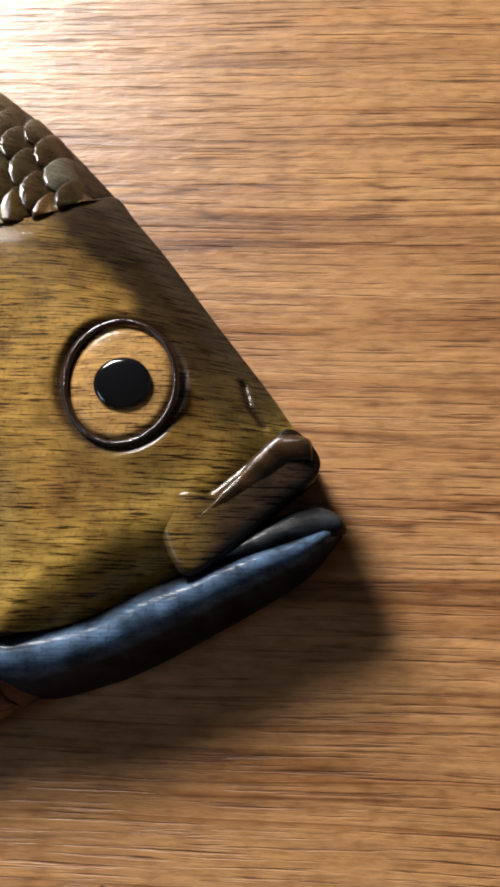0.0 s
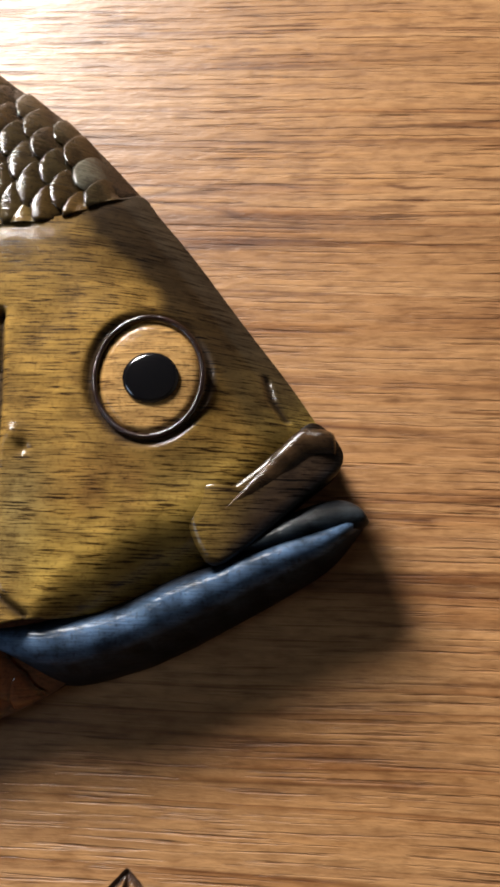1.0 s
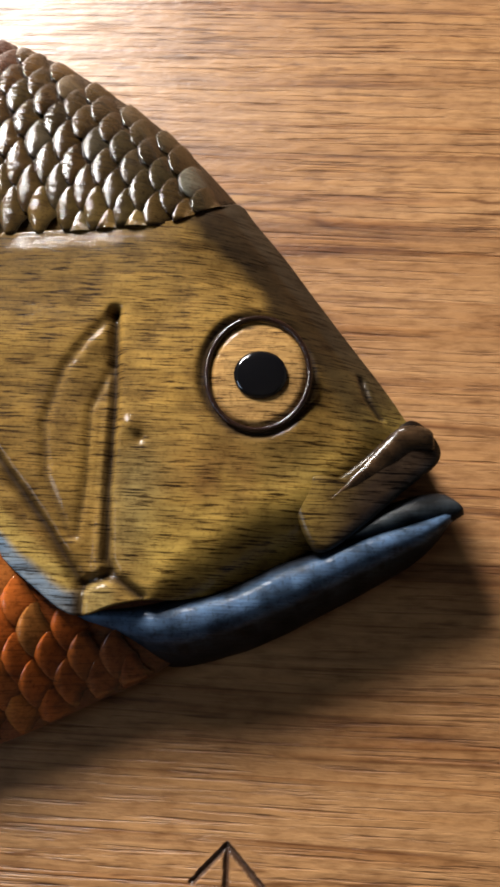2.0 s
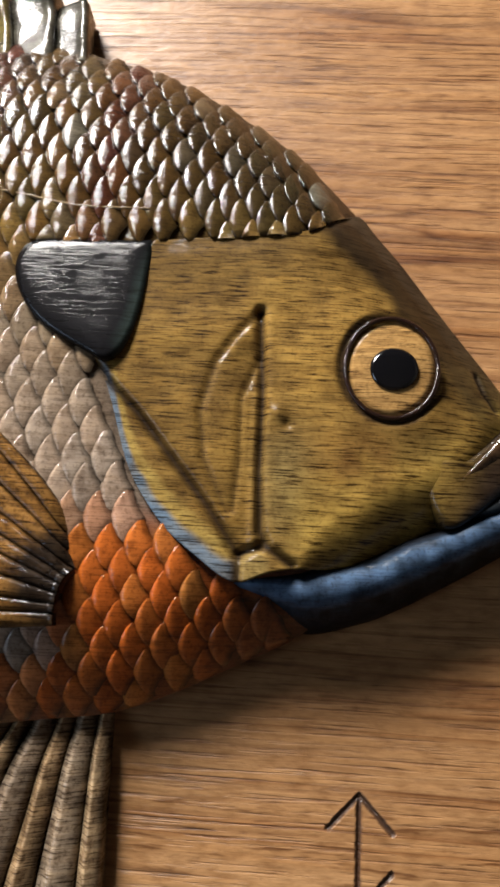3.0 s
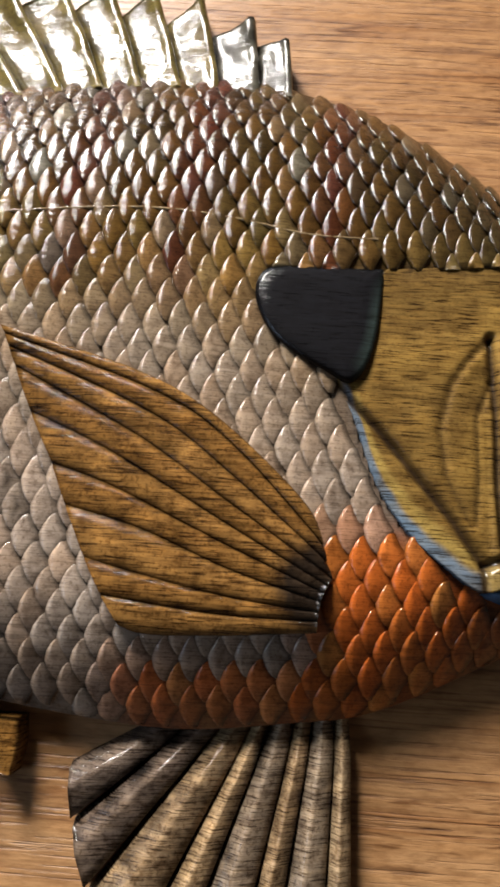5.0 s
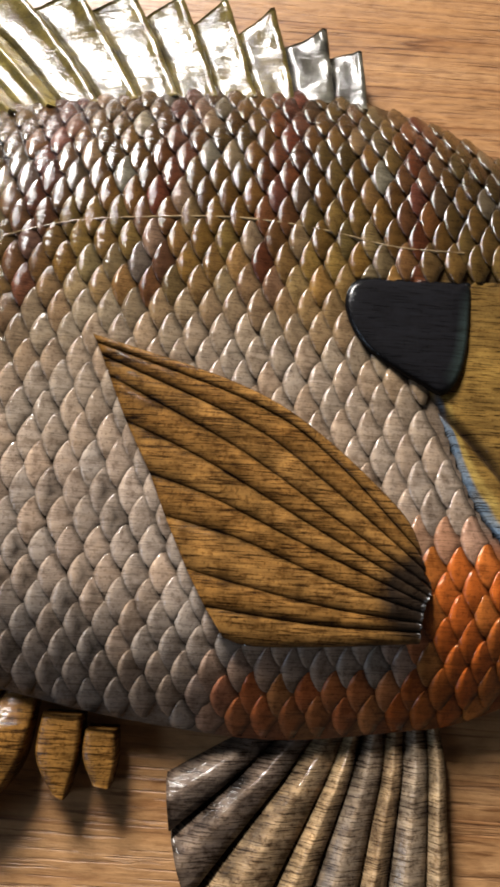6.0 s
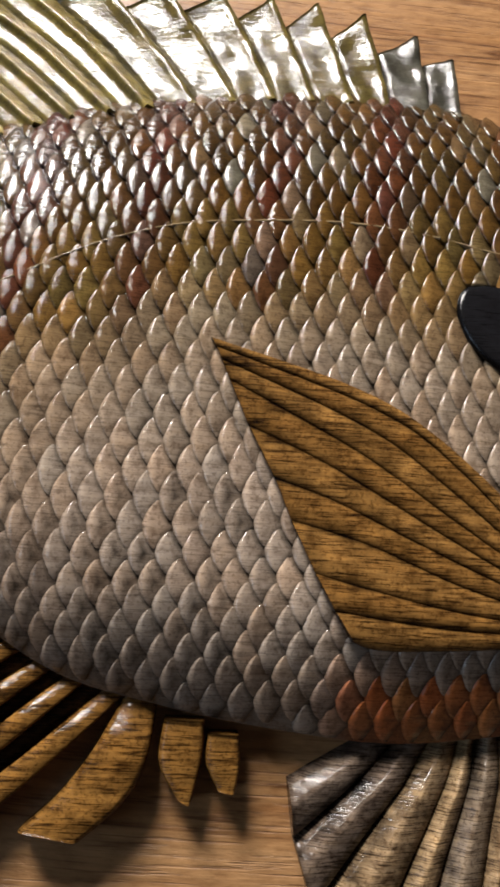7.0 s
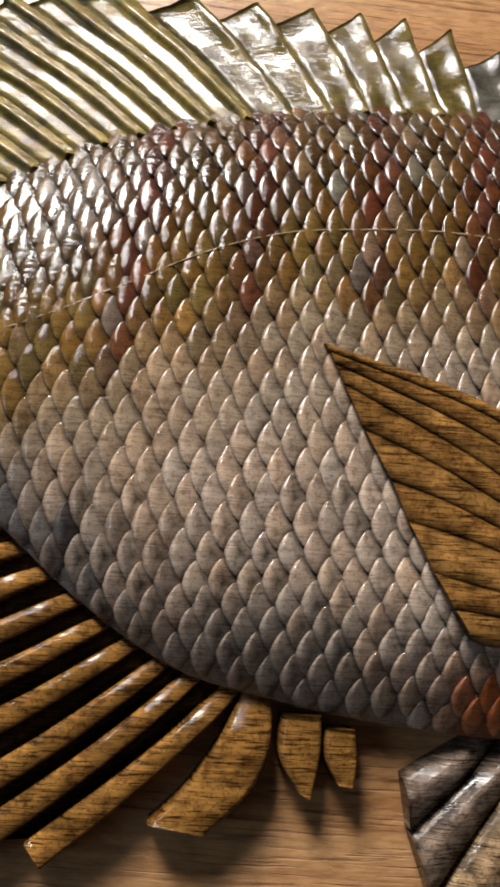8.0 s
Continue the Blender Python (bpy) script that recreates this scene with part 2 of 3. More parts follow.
def wooden_board():
    us = np.unique(np.round(np.r_[np.arange(-300, 151, 6.0), np.arange(-10, 5, 0.25)], 3))
    vs = np.unique(np.round(np.r_[np.arange(-150, 171, 6.0), np.arange(-104, -65, 0.25)], 3))
    uu, vv = np.meshgrid(us, vs, indexing="ij")
    d = np.full(uu.shape, 9.0)
    for k, line in enumerate(ARROW):
        d = np.minimum(d, near(uu, vv, line))
    d = d + 0.12 * rough_field(uu, vv, 0.9, 3)
    burn = 1 - step(d, 0.38, 0.62)
    w = -0.55 * (1 - step(d, 0.0, 0.6))
    verts = [P(a, b, c) for a, b, c in zip(uu.ravel(), vv.ravel(), w.ravel())]
    na, nb = len(us), len(vs)
    faces = grid_faces(na, nb)
    rim = [i * nb for i in range(na)] + [(na - 1) * nb + j for j in range(1, nb)] + [i * nb + nb - 1 for i in range(na - 2, -1, -1)] + [j for j in range(nb - 2, 0, -1)]
    base = len(verts)
    for k in rim:
        verts.append(P(uu.ravel()[k], vv.ravel()[k], -20))
    m = len(rim)
    faces += [(rim[k], base + k, base + (k + 1) % m, rim[(k + 1) % m]) for k in range(m)]
    faces.append(tuple(base + k for k in range(m - 1, -1, -1)))
    ob = mesh_ob("wooden_board", verts, faces, WOOD, smooth=False)
    a = ob.data.attributes.new("burn", "FLOAT", "POINT")
    a.data.foreach_set("value", np.r_[burn.ravel(), np.zeros(m)].astype(np.float32))
    return tagged(ob, "oiled reddish-brown wooden board with a burnt arrow on a wall", "board")


wooden_board()

# ---- the carved fish ----
fish = tagged(new("fish_carving"), "painted, varnished wooden relief carving of a sunfish on a board", "wood carving")
fish.location = P(-80, 0, 0)
bpy.context.view_layer.update()
BACK = fish.matrix_world.inverted()


def part(name, verts, faces, material, parent=None, label="", paint=None, smooth=True):
    parent = parent or fish
    ob = mesh_ob(name, verts, faces, material, parent, label, paint, smooth)
    if parent is fish or parent.type == "EMPTY":
        ob.matrix_parent_inverse = BACK
    return ob


OLIVE, GOLD, BROWN = (0.19, 0.112, 0.030), (0.39, 0.236, 0.058), (0.015, 0.0095, 0.006)
GREY, SILVER, ORANGE = (0.31, 0.236, 0.172), (0.36, 0.285, 0.228), (0.42, 0.10, 0.016)
RUST, BLUE, DARK = (0.080, 0.022, 0.013), (0.085, 0.145, 0.255), (0.022, 0.014, 0.010)


def flank_paint(u, v):
    """The paint of the scaled flank: olive back, gold middle, silver-grey belly, orange breast, rusty bars."""
    u, v = np.asarray(u, float), np.asarray(v, float)
    n1 = rough_field(u, v, 13, 1.3)
    n2 = rough_field(u, v, 4.6, 5.1)
    up = v - LATERAL(u)
    c = blend(GREY, (0.165, 0.098, 0.026), step(up + 7 * n1, -32, -7))
    c = blend(c, (0.066, 0.036, 0.010), step(up + 5 * n1, -8, 10))
    c = blend(c, (0.028, 0.019, 0.008), step(u, -52, -18) * step(up, -9, 2) * 0.85)
    c = blend(c, SILVER, step(-up + 6 * n1, 32, 52) * 0.8)
    for mid, wide in ((-51, 3.2), (-77, 3.6), (-98, 4.0), (-121, 4.0), (-143, 4.0)):
        f = np.exp(-((u - mid - 0.10 * up) / wide) ** 2) * step(up, -22, -8) * (0.75 + 0.6 * n2)
        c = blend(c, RUST, np.clip(f * 1.2, 0, 0.9))
    c = blend(c, (0.22, 0.20, 0.15), np.clip(1.3 * n2 - 0.3, 0, 0.4) * step(up, -30, -10))
    c = blend(c, (0.05, 0.045, 0.05), np.clip(-1.9 * n2 - 0.55, 0, 0.8) * step(-v, 20, 30) * step(-u, 100, 112))
    breast = step(u + 0.45 * (v + 40) + 5 * n1, -60, -52) * step(-v, 22, 30) + step(u, -88, -78) * step(-v, 47, 51) * 0.9
    c = blend(c, blend(ORANGE, (0.42, 0.16, 0.035), np.clip(0.1 + 1.5 * n2, 0, 0.8)), np.clip(breast, 0, 1))
    c = blend(c, (0.16, 0.05, 0.02), np.clip(breast, 0, 1) * step(u - 0.4 * v, -12, -2) * 0.8)
    dusk = step(-v, 36, 52) * step(-u, 92, 118)
    c = blend(c, (0.17, 0.14, 0.12), dusk * (0.45 + 0.5 * n2))
    c = blend(c, (0.10, 0.095, 0.10), step(-u - 0.9 * v, 172, 186) * step(-v, 5, 20) * 0.8)
    return np.clip(c, 0.008, 1)


def make_body():
    us = np.r_[np.arange(-222, -60, 2.0), np.arange(-60, 25.1, 1.0)]
    k = 72
    s = 0.5 - 0.5 * np.cos(np.linspace(0, math.pi, k))
    uu = np.repeat(us[:, None], k, 1)
    top, low = TOP(us), LOW(us)
    vv = low[:, None] + (top - low)[:, None] * s[None, :]
    ww = relief(uu, vv) - 0.7
    under = step(uu, -47, -44) * step(HEAD_TOP(uu) - vv, 0.5, 2.5) * step(vv - HEAD_LOW(uu), 0.5, 2.5)
    ww -= 2.6 * under
    uu, vv, ww = (np.concatenate([a[:, :1], a, a[:, -1:]], 1) for a in (uu, vv, ww))
    ww[:, 0] = ww[:, -1] = 0.0
    paint = blend(flank_paint(uu, vv), DARK, np.full(uu.shape, 0.5))
    paint = blend(paint, BROWN, step(uu, -16, -8))
    n = k + 2
    verts = [P(*q) for q in zip(uu.ravel(), vv.ravel(), ww.ravel())]
    faces = grid_faces(len(us), n)
    faces += [tuple(range(n - 1, -1, -1)), tuple((len(us) - 1) * n + j for j in range(n))]
    part("body", verts, faces, SCALE, paint=paint.reshape(-1, 3))


# head: smooth gill cover, cheek and brow, with carved grooves
HEAD_LOW = curve([(-49, 0), (-46, -5.5), (-42, -17), (-37, -25), (-30, -31.3), (-24, -34.8), (-19, -33.2), (-15, -32.4), (-10, -32.2), (-4, -30.6),
                  (2, -27.6), (7, -25), (14, -20.6), (20, -14.6), (25, -10)])
HEAD_TOP = curve([(-49, 0.6), (-47, 2.6), (-44, 7), (-42.8, 14), (-42, 18), (-40.8, 20.6), (-38, 21.4), (-34, 21.8), (-30, 22.2), (-23, 23), (-14, 25), (-8, 30.2), (-5, 32.2),
                  (-2, 28.6), (3, 22.6), (12, 10.6), (20, 0), (25, -7.6)])
SLIT = [(-22, 9), (-21.2, -5), (-21.2, -18), (-20.6, -27), (-19.2, -29.6), (-15.5, -32)]
OPERC = [(-49, -1), (-41, -9), (-35, -16.2), (-29, -23.4), (-25, -29), (-23.8, -30.6), (-20.6, -29.4)]
TICK = [(-23.8, -30.6), (-23.6, -36)]
CREST = [(-22, 9), (-26, 4.6), (-29, 0), (-31, -8), (-30, -16), (-26, -24)]
CREST_B = [(-22, 1), (-24.6, -6), (-24.3, -16), (-25, -24)]


make_body()


def make_head():
    us = np.r_[np.arange(-49, -40, 0.3), np.arange(-40, 25.01, 0.42)]
    k = 170
    s = np.linspace(0, 1, k)
    uu = np.repeat(us[:, None], k, 1)
    lo, hi = HEAD_LOW(us), HEAD_TOP(us)
    vv = lo[:, None] + (hi - lo)[:, None] * s[None, :]
    seam = (1 - step(HEAD_TOP(uu) - vv, 0, 3.5)) * step(-uu, 4.5, 7) * step(uu, -41, -38)
    w = relief(uu, vv, 1.0) + 0.35 - 0.3 * seam
    slit, operc, tick = near(uu, vv, SLIT), near(uu, vv, OPERC), near(uu, vv, TICK)
    crest, crest_b = near(uu, vv, CREST), near(uu, vv, CREST_B)
    n1, n2, n3 = rough_field(uu, vv, 9, 2), rough_field(uu, vv, 3, 7), rough_field(uu, vv, 22, 4)
    w += 0.25 * n1 + 0.06 * n2
    behind = step(-uu, 21.5, 23)
    w -= 1.5 * np.exp(-(slit / 0.75) ** 2) + 1.3 * np.exp(-(operc / 0.8) ** 2) + 0.9 * np.exp(-(tick / 0.6) ** 2)
    w -= 0.9 * np.exp(-(np.clip(-uu - 21.6, 0, 99) / 4.0) ** 2) * behind * step(8 - vv, 0, 8) * step(vv, -34, -28)
    w -= 0.45 * np.exp(-(crest / 0.7) ** 2) * step(crest, -1, 0.4) + 0.35 * np.exp(-(crest_b / 0.6) ** 2)
    hollow = np.hypot((uu - 6) / 7.5, (vv + 13) / 5.5)
    w -= 1.3 * np.exp(-hollow**2)
    eye = np.hypot(uu + 0.6, (vv - 0.2) * 0.9)
    w -= 0.7 * np.exp(-((eye - 8.1) / 0.6) ** 2) + 1.7 * (1 - step(eye, 6.9, 7.7))
    nostril = near(uu, vv, [(15.2, 2.0), (16.2, -1.4), (18.2, -4.2)])
    w -= 0.9 * np.exp(-(nostril / 0.55) ** 2)
    w -= 0.5 * np.exp(-((np.hypot(uu + 17, vv + 10)) / 0.8) ** 2) - 0.5 * np.exp(-((np.hypot(uu + 18.5, vv + 8)) / 1.2) ** 2)
    edge = TOP(uu) - vv
    low_edge = vv - HEAD_LOW(uu)
    paint = blend(OLIVE, GOLD, np.clip(0.45 + 0.7 * n1 + 0.3 * n3 + 0.25 * n2, 0, 1))
    paint = blend(paint, (0.12, 0.072, 0.02), step(vv + 4 * n1, 9, 22) * 0.75)
    paint = blend(paint, BROWN, step(-edge * 0.72 + 1.2 * n2 + 1.5 * n1, -13.5, -8.5) * 0.92)
    paint = blend(paint, BROWN, step(uu, 16, 21) * 0.7)
    paint = blend(paint, (0.032, 0.026, 0.018), step(-edge * 0.72, -5.0, -3.6) * 0.8)
    paint = blend(paint, (0.12, 0.055, 0.018), np.clip(np.exp(-(np.hypot((uu + 5) / 8, (vv + 17) / 5.5)) ** 2) * (0.6 + 1.3 * n2), 0, 0.8))
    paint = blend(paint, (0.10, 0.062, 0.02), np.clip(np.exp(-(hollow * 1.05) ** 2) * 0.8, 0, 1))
    paint = blend(paint, (0.085, 0.058, 0.02), np.exp(-(np.hypot((uu - 14) / 5, (vv + 1) / 6)) ** 2) * 0.7)
    paint = blend(paint, (0.16, 0.17, 0.09), np.clip(np.exp(-(np.hypot((uu + 17) / 4, (vv + 20) / 9)) ** 2) * 0.4, 0, 1))
    paint = blend(paint, (0.52, 0.36, 0.08), np.clip(np.exp(-((low_edge - 6) / 7) ** 2) * 0.45 * step(uu, -19, -12), 0, 1))
    # Dimmer light on the gill cover, put into the paint as a darker brown.
    paint = paint * (0.98 - 0.06 * step(-uu, 12, 26))[..., None]
    paint = blend(paint, (0.10, 0.058, 0.018), step(-uu + 1.5 * n1, 20, 30) * 0.25)
    outer = step(-low_edge + 0.5 * n2, -3.6, -1.8) * step(-uu, 23.5, 25) * step(uu, -48.5, -46)
    hem = step(-low_edge, -7, -4.5) * step(-uu, 24, 26) * step(uu, -47, -44)
    paint = blend(paint, (0.42, 0.30, 0.085), np.clip(hem * (0.75 + 0.4 * n2), 0, 1))
    paint = blend(paint, (0.13, 0.19, 0.27), np.clip(outer * (0.9 + 0.3 * n2), 0, 1))
    paint = blend(paint, (0.34, 0.25, 0.09), step(-np.hypot(uu + 21.5, vv + 32.5), -3.4, -1.6) * 0.8)
    paint = blend(paint, (0.05, 0.10, 0.12), step(-(HEAD_TOP(uu) - vv), -1.4, -0.2) * step(-uu, 41.5, 42.5) * 0.8)
    # Shade of the carved lines, eye groove and nostril, put into the paint.
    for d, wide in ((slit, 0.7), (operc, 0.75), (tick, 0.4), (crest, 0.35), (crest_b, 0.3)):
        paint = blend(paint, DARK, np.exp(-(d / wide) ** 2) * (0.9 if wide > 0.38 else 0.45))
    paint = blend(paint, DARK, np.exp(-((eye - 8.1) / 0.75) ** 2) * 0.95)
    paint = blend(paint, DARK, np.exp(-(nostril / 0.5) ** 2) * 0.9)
    paint = np.clip(paint, 0.006, 1)
    uu, vv, w = (np.concatenate([a[:, :1], a, a[:, -1:]], 1) for a in (uu, vv, w))
    paint = np.concatenate([paint[:, :1] * 0.35, paint, paint[:, -1:]], 1)
    w[:, 0] -= 3.0
    w[:, -1] = np.where(us > -4.8, 0.0, w[:, -1] - 0.5)
    n = k + 2
    verts = [P(*q) for q in zip(uu.ravel(), vv.ravel(), w.ravel())]
    faces = grid_faces(len(us), n)
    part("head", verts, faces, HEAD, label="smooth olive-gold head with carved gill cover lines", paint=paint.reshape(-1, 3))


make_head()


def plate(name, outline, base, lift, colour, material, parent=None, label="", n=64, tint=None, drop=1.5, round_=0.25):
    """A raised pad that follows the body's relief: outline, lift over it, rounded rim."""
    rim = spline(outline, n, True)
    c = rim.mean(0)
    verts, paint = [], []
    rings = [(1.0, -drop), (1.0, lift * 0.35), (1 - round_ * 0.35, lift * 0.8), (1 - round_, lift), (0.55, lift * 1.04), (0.28, lift * 1.05)]
    for s, w in rings:
        for q in rim:
            u, v = c + (q - c) * s
            verts.append(P(u, v, float(base(u, v)) + w))
            # Rim darkened: shade of the joint is put into the paint.
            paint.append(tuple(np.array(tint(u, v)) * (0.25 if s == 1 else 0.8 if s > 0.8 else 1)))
    verts.append(P(*c, float(base(*c)) + lift * 1.05))
    paint.append(tint(*c) if tint else colour)
    faces = [(r * n + k, r * n + (k + 1) % n, (r + 1) * n + (k + 1) % n, (r + 1) * n + k) for r in range(len(rings) - 1) for k in range(n)]
    last = (len(rings) - 1) * n
    faces += [(last + k, last + (k + 1) % n, len(verts) - 1) for k in range(n)]
    return part(name, verts, faces, material, parent, label, paint)


# ear flap
EAR = [(-63.7, 15.5), (-62.9, 19.0), (-60.6, 20.6), (-57, 20.9), (-49.8, 20.9), (-43, 21), (-40.9, 20.6), (-41.3, 14), (-42.2, 7.2), (-43.9, 1.9), (-46.6, -0.8), (-49.6, 0.6), (-54.6, 3.3), (-59.3, 6.7), (-62.4, 11.0)]


def ear_tint(u, v):
    return tuple(blend((0.010, 0.010, 0.012), (0.05, 0.075, 0.07), float(step(u + 0.22 * (14 - v), -43.4, -41.4)) * 0.8))


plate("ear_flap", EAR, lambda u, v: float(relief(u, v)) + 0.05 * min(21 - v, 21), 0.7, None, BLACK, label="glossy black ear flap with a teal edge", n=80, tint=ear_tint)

# eye
def disc(name, cu, cv, ru, rv, w0, w1, dome, material, parent, colour=None, n=48, label=""):
    verts, paint = [], []
    for s, w in ((1, w0), (1, w1), (0.85, w1 + dome * 0.35), (0.6, w1 + dome * 0.7), (0.3, w1 + dome * 0.93)):
        for k in range(n):
            a = 2 * math.pi * k / n
            verts.append(P(cu + ru * s * math.cos(a), cv + rv * s * math.sin(a), w))
            paint.append(colour if isinstance(colour, tuple) else (0.5, 0.5, 0.5))
    verts.append(P(cu, cv, w1 + dome))
    paint.append(paint[0])
    faces = [(r * n + k, r * n + (k + 1) % n, (r + 1) * n + (k + 1) % n, (r + 1) * n + k) for r in range(4) for k in range(n)]
    faces += [(4 * n + k, 4 * n + (k + 1) % n, 5 * n) for k in range(n)]
    return part(name, verts, faces, material, parent, label, paint if colour else [(0.5,) * 3] * len(verts))


def ring(name, cu, cv, ru, rv, w, wide, high, material, parent, colour, n=64, m=10):
    verts = []
    for k in range(n):
        a = 2 * math.pi * k / n
        for j in range(m):
            b = 2 * math.pi * j / m
            f = wide * math.cos(b)
            verts.append(P(cu + (ru + f) * math.cos(a), cv + (rv + f) * math.sin(a), w + high * math.sin(b)))
    faces = [(k * m + j, k * m + (j + 1) % m, ((k + 1) % n) * m + (j + 1) % m, ((k + 1) % n) * m + j) for k in range(n) for j in range(m)]
    return part(name, verts, faces, material, parent, "", [colour] * len(verts))


eyeball = disc("eye", -0.6, 0.2, 7.0, 7.9, 10, 13.7, 0.6, HEAD, fish, (0.42, 0.25, 0.09), label="amber eye with a black pupil and a dark carved rim")
ring("rim", -0.6, 0.2, 7.45, 8.4, 13.95, 0.45, 0.5, RIM, eyeball, (0.02, 0.009, 0.006))
disc("pupil", -0.2, -0.1, 3.85, 3.5, 13.3, 14.5, 0.35, GLASS, eyeball, (0.01, 0.01, 0.01))

# mouth: upper lip, lower jaw and lower lip
LIP = [(22, -5.6), (25.4, -8.4), (25.6, -11.6), (20.6, -16), (14.4, -21.6), (9.4, -25), (7, -23.2), (5.4, -19), (6, -15.4), (8.0, -14.2), (10.6, -14.8), (14.6, -11.8), (18.6, -8)]


def lip_tint(u, v):
    f = float(step(u - 0.25 * v, 10, 20))
    c = blend((0.20, 0.128, 0.03), (0.03, 0.019, 0.012), f)
    return tuple(blend(c, (0.012, 0.018, 0.028), float(step(-(v - 0.86 * u), 31.6, 34.2)) * 0.85))


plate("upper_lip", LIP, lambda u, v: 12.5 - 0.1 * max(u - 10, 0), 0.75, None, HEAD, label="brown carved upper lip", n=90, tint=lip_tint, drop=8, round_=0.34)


def swept(name, upper, lower, profile, colours, material, n=60, label=""):
    """A band between two lines, with a cross-section of (across, height) and a paint for each."""
    a, b = spline(upper, n), spline(lower, n)
    verts, paint = [], []
    for k in range(n):
        end = 1 - max(2 * k / (n - 1) - 1, 0) ** 16 * 0.5
        for (s, w), c in zip(profile, colours):
            q = a[k] + (b[k] - a[k]) * s
            verts.append(P(q[0], q[1], w * end + 0.25 * noise.noise((q[0] * 0.3, q[1] * 0.3, 0))))
            f = 0.85 + 0.8 * noise.noise((q[0] * 0.3, q[1] * 0.6, 4)) + 0.3 * noise.noise((q[0] * 1.1, q[1] * 1.4, 7))
            paint.append(tuple(np.clip(np.array(c) * f, 0.004, 1)))
    m = len(profile)
    faces = grid_faces(n, m) + [tuple(range(m)), tuple((n - 1) * m + j for j in range(m - 1, -1, -1))]
    return part(name, verts, faces, material, fish, label, paint)


# The jaw is blue; its near-black crease and underside are painted shade.
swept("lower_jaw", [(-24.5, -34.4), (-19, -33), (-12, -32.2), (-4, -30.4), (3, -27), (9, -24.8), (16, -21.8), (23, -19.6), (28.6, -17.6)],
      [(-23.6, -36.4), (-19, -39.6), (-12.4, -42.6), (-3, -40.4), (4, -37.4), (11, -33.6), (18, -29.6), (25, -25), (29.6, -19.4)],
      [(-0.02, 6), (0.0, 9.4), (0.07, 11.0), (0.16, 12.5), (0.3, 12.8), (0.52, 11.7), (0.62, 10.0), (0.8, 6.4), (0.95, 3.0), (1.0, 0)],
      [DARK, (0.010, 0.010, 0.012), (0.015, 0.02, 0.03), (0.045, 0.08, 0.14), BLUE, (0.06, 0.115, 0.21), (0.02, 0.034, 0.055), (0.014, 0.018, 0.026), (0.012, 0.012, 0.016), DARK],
      JAW, 80, "steel-blue lower jaw with shade painted into its crease and underside")
swept("lower_lip", [(12, -22), (16, -19), (21, -16.6), (25.6, -15.4), (28.8, -16.8)], [(13, -23.2), (18, -22.4), (23, -20.9), (27, -20.4), (30, -18.8)],
      [(0.0, 5), (0.1, 10.0), (0.35, 11.8), (0.6, 12.2), (0.9, 11.0), (1.0, 6)],
      [DARK, (0.012, 0.014, 0.018), (0.028, 0.032, 0.036), (0.02, 0.027, 0.034), (0.01, 0.013, 0.018), DARK], JAW, 40, "dark slate lower lip")

swept("lip_ridge", [(10.2, -17.4), (15, -11.8), (20.2, -6.6), (25.2, -7.0)], [(10.6, -18.6), (16.4, -15), (21.8, -10.6), (25.6, -10.2)],
      [(0.0, 10), (0.04, 12.4), (0.22, 13.2), (0.42, 13.1), (0.7, 12.7), (0.85, 12.4), (0.97, 11.8), (1.0, 9)],
      [DARK, (0.04, 0.024, 0.012), (0.075, 0.042, 0.02), (0.06, 0.034, 0.017), (0.05, 0.03, 0.015), (0.04, 0.026, 0.014), (0.03, 0.02, 0.012), DARK], RIM, 40, "glossy brown ridge of the upper lip")

# fins: each ray a bar of its own
def bar(name, right, left, base, crest, high, colour, material, parent, n=16, m=9, tip=0.4, label="", shade=0.35, low=0.25, deep=3.5, rugged=0.12, form=None):
    """A carved ray between two lines, its crest at the share crest of its width, high over its foot; thinner at the tip. form: its cross-section as (share, height)."""
    m = len(form) if form else m
    a, b = spline(right, n), spline(left, n)
    verts, paint = [], []
    for k in range(n):
        t = k / (n - 1)
        amp = high * (1 - (1 - tip) * t**2)
        for j in range(m):
            s = form[j][0] if form else j / (m - 1)
            q = a[k] + (b[k] - a[k]) * s
            prof = form[j][1] if form else math.sin(math.pi * 0.5 * s / crest) ** 0.7 if s < crest else 1 - (1 - low) * ((s - crest) / (1 - crest)) ** 1.05
            foot = base(q[0], q[1])
            w = foot - deep if j in (0, m - 1) else foot + amp * prof + rugged * noise.noise((q[0] * 0.24, q[1] * 0.19, 2))
            verts.append(P(q[0], q[1], max(w, 0.05)))
            # Groove shade put into the paint: darker where the cross-section is low.
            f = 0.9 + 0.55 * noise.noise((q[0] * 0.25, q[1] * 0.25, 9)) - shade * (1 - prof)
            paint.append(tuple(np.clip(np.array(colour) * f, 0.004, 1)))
    faces = grid_faces(n, m) + [tuple(range(m)), tuple((n - 1) * m + j for j in range(m - 1, -1, -1))]
    return part(name, verts, faces, material, parent, label, paint)


def fin(name, label):
    ob = new(name)
    ob.parent = fish
    ob["label"] = label
    return ob


def lean(p, ang, length):
    return (p[0] - length * math.sin(radians(ang)), p[1] + length * math.cos(radians(ang)))


